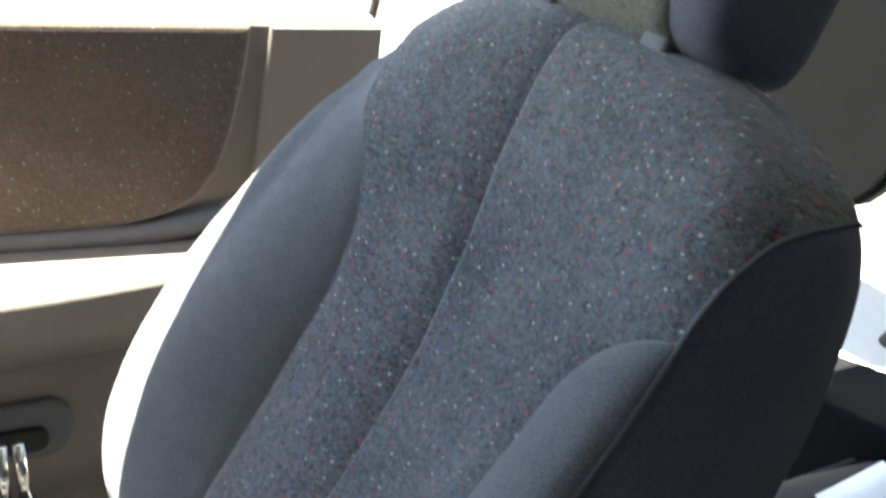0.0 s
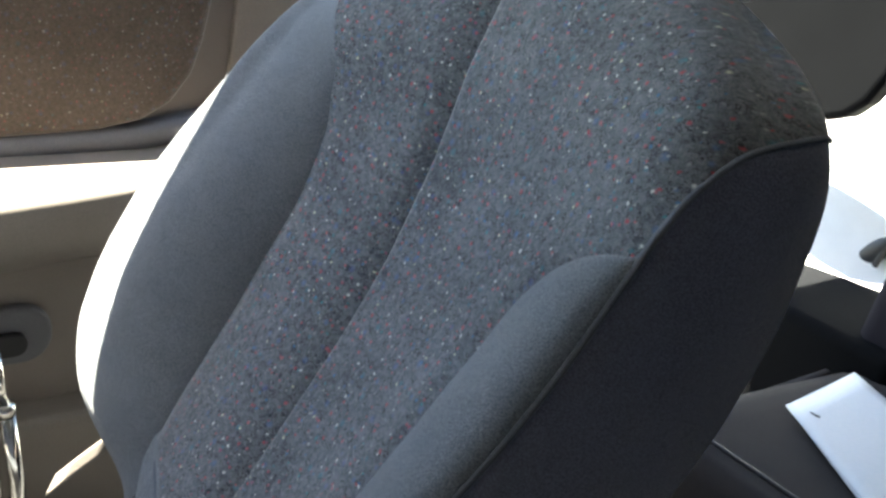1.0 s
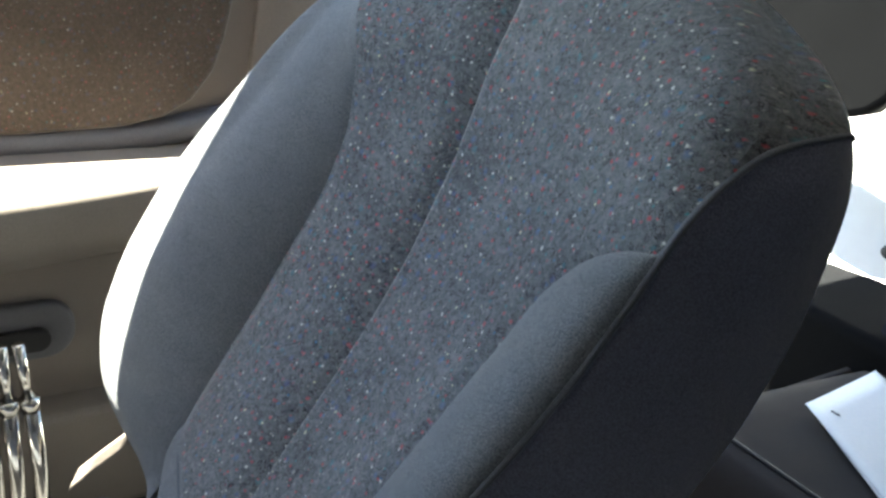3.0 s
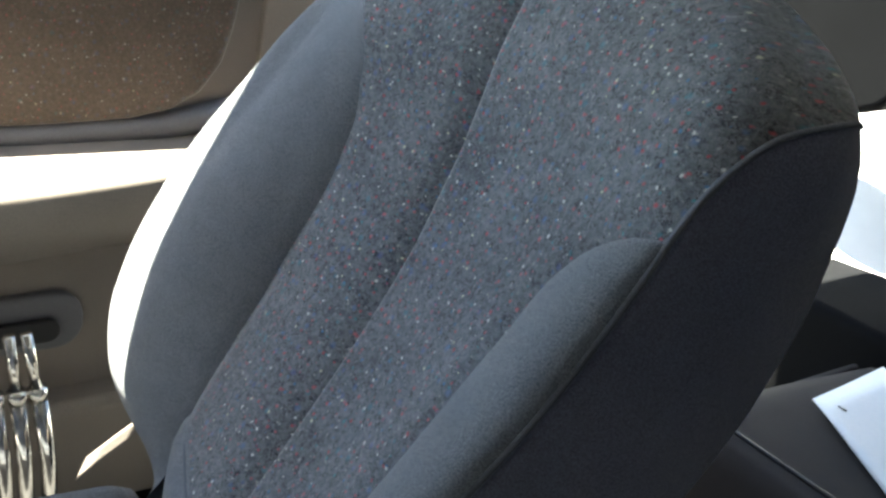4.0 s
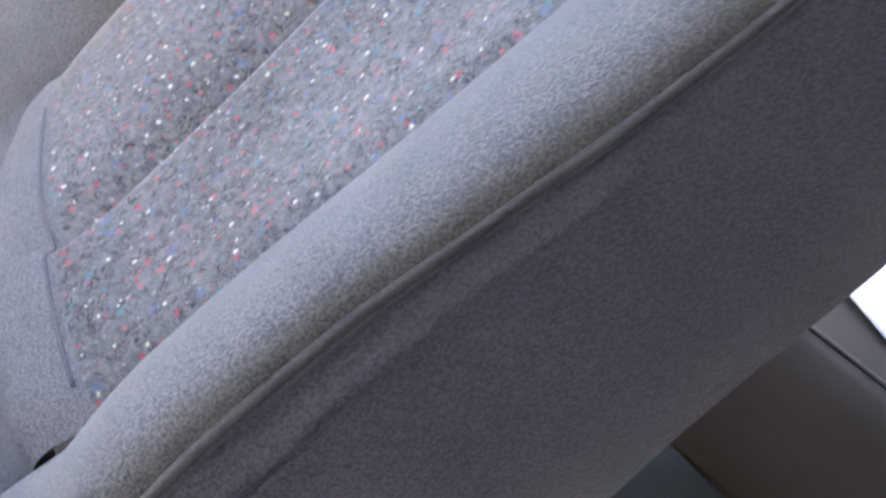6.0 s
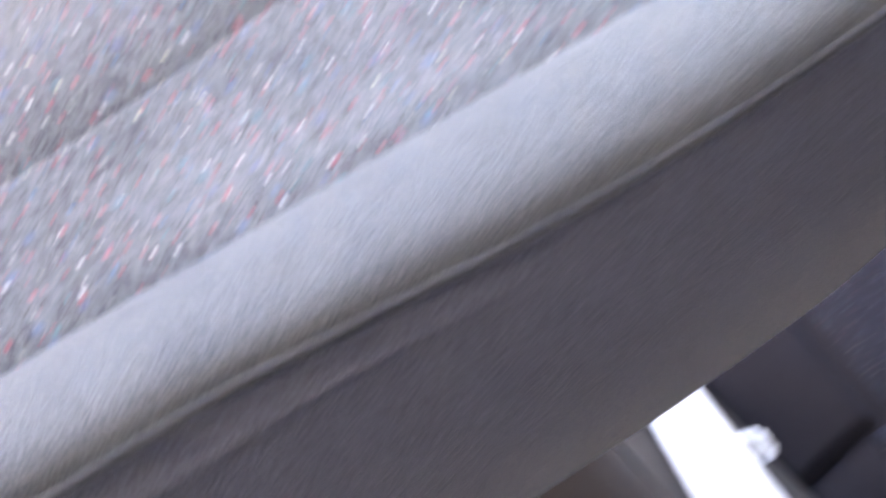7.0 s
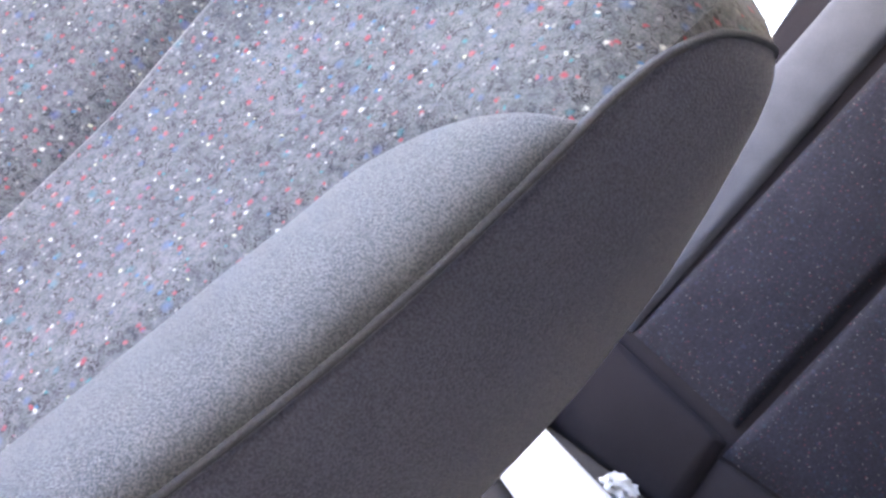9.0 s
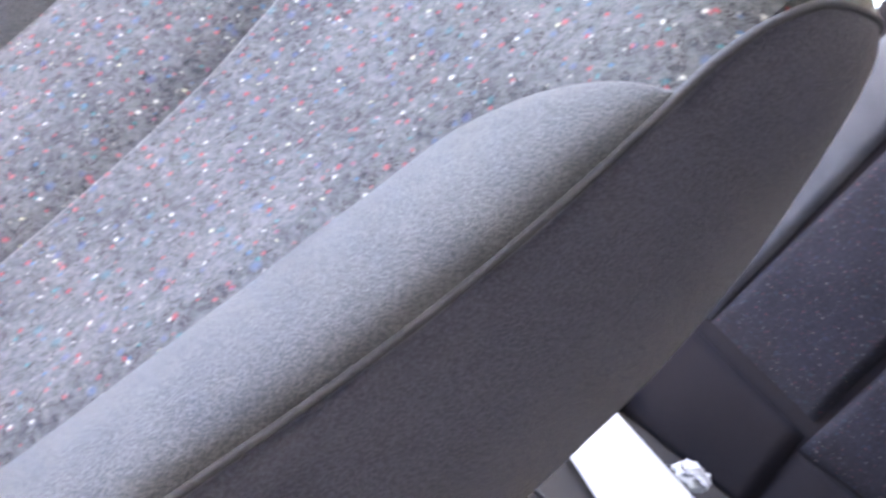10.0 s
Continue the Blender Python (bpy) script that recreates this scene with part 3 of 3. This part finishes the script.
pillar = tagged(part("pillar_trim", pillar_bm, TRIM_DARK, smooth=False), "dark grey rounded plastic pillar trim", "trim", kind="structure")
quarter = tagged(part("quarter_trim", box(1.42, 1.5, -0.09, 0.05, 1.02, 1.29, 0.02), TRIM), "taupe rear pillar trim", "trim", kind="structure")

# rear bench: its backrest space is y, w up the back, n out of the front
REAR = 0.2244
RB = Matrix(((0, math.sin(REAR), -math.cos(REAR), 1.052), (1, 0, 0, 0.004), (0, math.cos(REAR), math.sin(REAR), 0.416), (0, 0, 0, 1)))
bench = tagged(new("rear_bench"), "rear bench seat with speckled panels and plain borders, colours darkened for shade", "rear seat")


def pillow(u0, u1, w0, w1, depth, slant=0.0, puff=0.012, edge=0.014, foot=0.0, head=0.0):
    """A stuffed panel with soft edges, in a leaning frame; slant moves its top sideways, foot and head tilt its ends."""
    rows = []
    for i in range(29):
        a = i / 28
        w = w0 + (w1 - w0) * a
        row = []
        for j in range(25):
            b = j / 24
            u = u0 + (u1 - u0) * b + slant * (w - w0)
            v = w + (u0 + (u1 - u0) * b - u1) * (foot * (1 - a) + head * a)
            d = min(a * (w1 - w0), (1 - a) * (w1 - w0), b * (u1 - u0), (1 - b) * (u1 - u0))
            k = min(1, d / edge)
            row.append((u, v, depth + puff * (1 - (1 - k) ** 2) ** 0.5 + 0.006 * math.sin(math.pi * a) * math.sin(math.pi * b)))
        rows.append(row)
    bm = grid(rows)
    bm.transform(RB)
    return bm


core = box(-0.98, 0.035, -0.12, 0.82, -0.15, -0.002, 0.02)
core.transform(RB)
part("backrest_core", core, CLOTH_SHADED, bench)
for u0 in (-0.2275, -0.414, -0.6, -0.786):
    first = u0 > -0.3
    part("fabric_panel", pillow(u0, u0 + 0.1815, 0.0835 if first else 0.014, 0.68, 0.0, -0.16, foot=0.168 if first else 0.0), FABRIC_SHADED, bench, "speckled blue fabric panel, colour darkened for shade")
part("bolster", pillow(-0.0435, 0.055, 0.0835, 0.815, 0.0, -0.13), CLOTH_WINDOW_LIT, bench, "plain blue-grey side bolster, colour lightened for window light")
part("lower_border", pillow(-0.2275, 0.055, -0.09, 0.079, 0.0, head=0.168), CLOTH_SHADED, bench, "plain grey lower border, colour darkened for shade")
part("lower_border", pillow(-0.98, -0.2305, -0.09, 0.010, 0.0), CLOTH_SHADED, bench, "plain grey lower border, colour darkened for shade")
part("upper_border", pillow(-0.98, -0.145, 0.685, 0.815, 0.0), CLOTH_SHADED, bench)
rows = []
for x in steps(0.52, 1.06, 36):
    f = (x - 0.52) / 0.54
    z = 0.362 - 0.035 * f ** 1.4 - 0.13 * max(0, (0.09 - f) / 0.09) ** 2
    rows.append([(x, y, z - 0.03 * max(0, (abs(y + 0.45) - 0.46) / 0.06) ** 2) for y in steps(-0.97, 0.07, 40)])
rows = [[(0.68, p[1], 0.12) for p in rows[0]]] + rows
part("cushion", grid(rows), CLOTH_BROWN_SHADED, bench, "brown-grey seat cushion, colour darkened for shade")
part("cushion_welt", tube([(0.60, y, 0.361) for y in steps(-0.95, 0.05, 20)], 0.003, 6), BLACK, bench)
part("cushion_side", box(0.535, 1.04, 0.06, 0.072, 0.12, 0.315, 0.004), CLOTH_BROWN_SHADED, bench)
knob = tube([(-0.05, 0.842, -0.03), (-0.05, 0.842, 0.004)], 0.012, 14)
knob.transform(RB)
part("release_knob", knob, BLACK, bench, "black release button")
cap = box(-0.16, 0.04, 0.815, 0.93, -0.12, -0.01, 0.02)
cap.transform(RB)
part("shoulder_cap", cap, TRIM_LIGHT, bench, "pale grey plastic shoulder cap")
wing = grid([[(0.045 + (0.004 + 0.06 * min(1, max(0, (w - 0.5) / 0.25))) * v, w, 0.004 - 0.05 * v ** 2) for v in steps(0, 1, 8)] for w in steps(0.35, 0.9, 20)])
wing.transform(RB)
part("outer_wing", wing, CLOTH_SUNLIT, bench, "outer edge of the backrest, sunlight put into its pale lilac-grey")


# ---- loose things ----
def sheet_of_paper(corners, z, lift, turn):
    rows = []
    (ax, ay), (bx, by), (cx, cy), (dx, dy) = corners
    for i in steps(0, 1, 10):
        rows.append([(ax * (1 - i) * (1 - j) + bx * i * (1 - j) + cx * i * j + dx * (1 - i) * j,
                      ay * (1 - i) * (1 - j) + by * i * (1 - j) + cy * i * j + dy * (1 - i) * j,
                      z + lift * (i - 0.4) ** 2 + turn * j * (1 - i)) for j in steps(0, 1, 8)])
    bm = grid(rows)
    ret = bmesh.ops.extrude_face_region(bm, geom=bm.faces[:])
    bmesh.ops.translate(bm, verts=[v for v in ret["geom"] if isinstance(v, bmesh.types.BMVert)], vec=(0, 0, 0.0006))
    return bm


leaflet = tagged(part("leaflet", sheet_of_paper([(0.75, -0.02), (0.925, -0.006), (0.81, -0.28), (0.615, -0.27)], 0.3655, 0.004, 0.0), PAPER), "white paper leaflet lying on the rear seat", "paper")
under = tagged(part("leaflet", sheet_of_paper([(0.74, -0.045), (0.88, -0.05), (0.775, -0.30), (0.60, -0.28)], 0.3635, 0.0, 0.0), PAPER_GREY), "pale printed leaflet under the white one", "paper")
for x, y in ((0.765, -0.045),):
    part("print_bar", box(x, x + 0.003, y - 0.012, y, 0.3672, 0.3677), BLACK, leaflet)
wrapper = bmesh.new()
bmesh.ops.create_icosphere(wrapper, subdivisions=3, radius=1)
for v in wrapper.verts:
    v.co *= 1 + 0.5 * noise.noise(v.co * 2.3)
wrapper.transform(Matrix.Translation((0.905, -0.17, 0.365)) @ Matrix.Diagonal((0.02, 0.022, 0.014, 1)))
tagged(part("plastic_wrapper", wrapper, FILM, smooth=False), "crumpled clear plastic wrapper on the rear seat", "wrapper")

# chrome tubes between the seat and the door
stand = tagged(new("folding_stand"), "folded chrome tube stand beside the seat", "stand")
for i, (x0, x1) in enumerate(((-0.105, -0.093), (-0.082, -0.072), (-0.066, -0.048))):
    lower = part("tube", tube([(x1, 0.36, 0.06), (x1, 0.36, 0.25), (x1 - (x1 - x0) * 0.45, 0.36, 0.335)], 0.0085, 14), CHROME, stand, "chrome tube")
    part("collar", tube([(x1 - (x1 - x0) * 0.44, 0.36, 0.330), (x1 - (x1 - x0) * 0.5, 0.36, 0.345)], 0.010, 14), CHROME, lower)
    part("upper_tube", tube([(x1 - (x1 - x0) * 0.5, 0.36, 0.34), (x0, 0.36, 0.41)], 0.006, 14), CHROME, lower)

# the driver's seat is the same model
driver = copy_thing(seat, Matrix.Translation((-0.03, -0.78, 0)) @ SEAT)
tagged(seat, group="front seats")
tagged(driver, group="front seats")
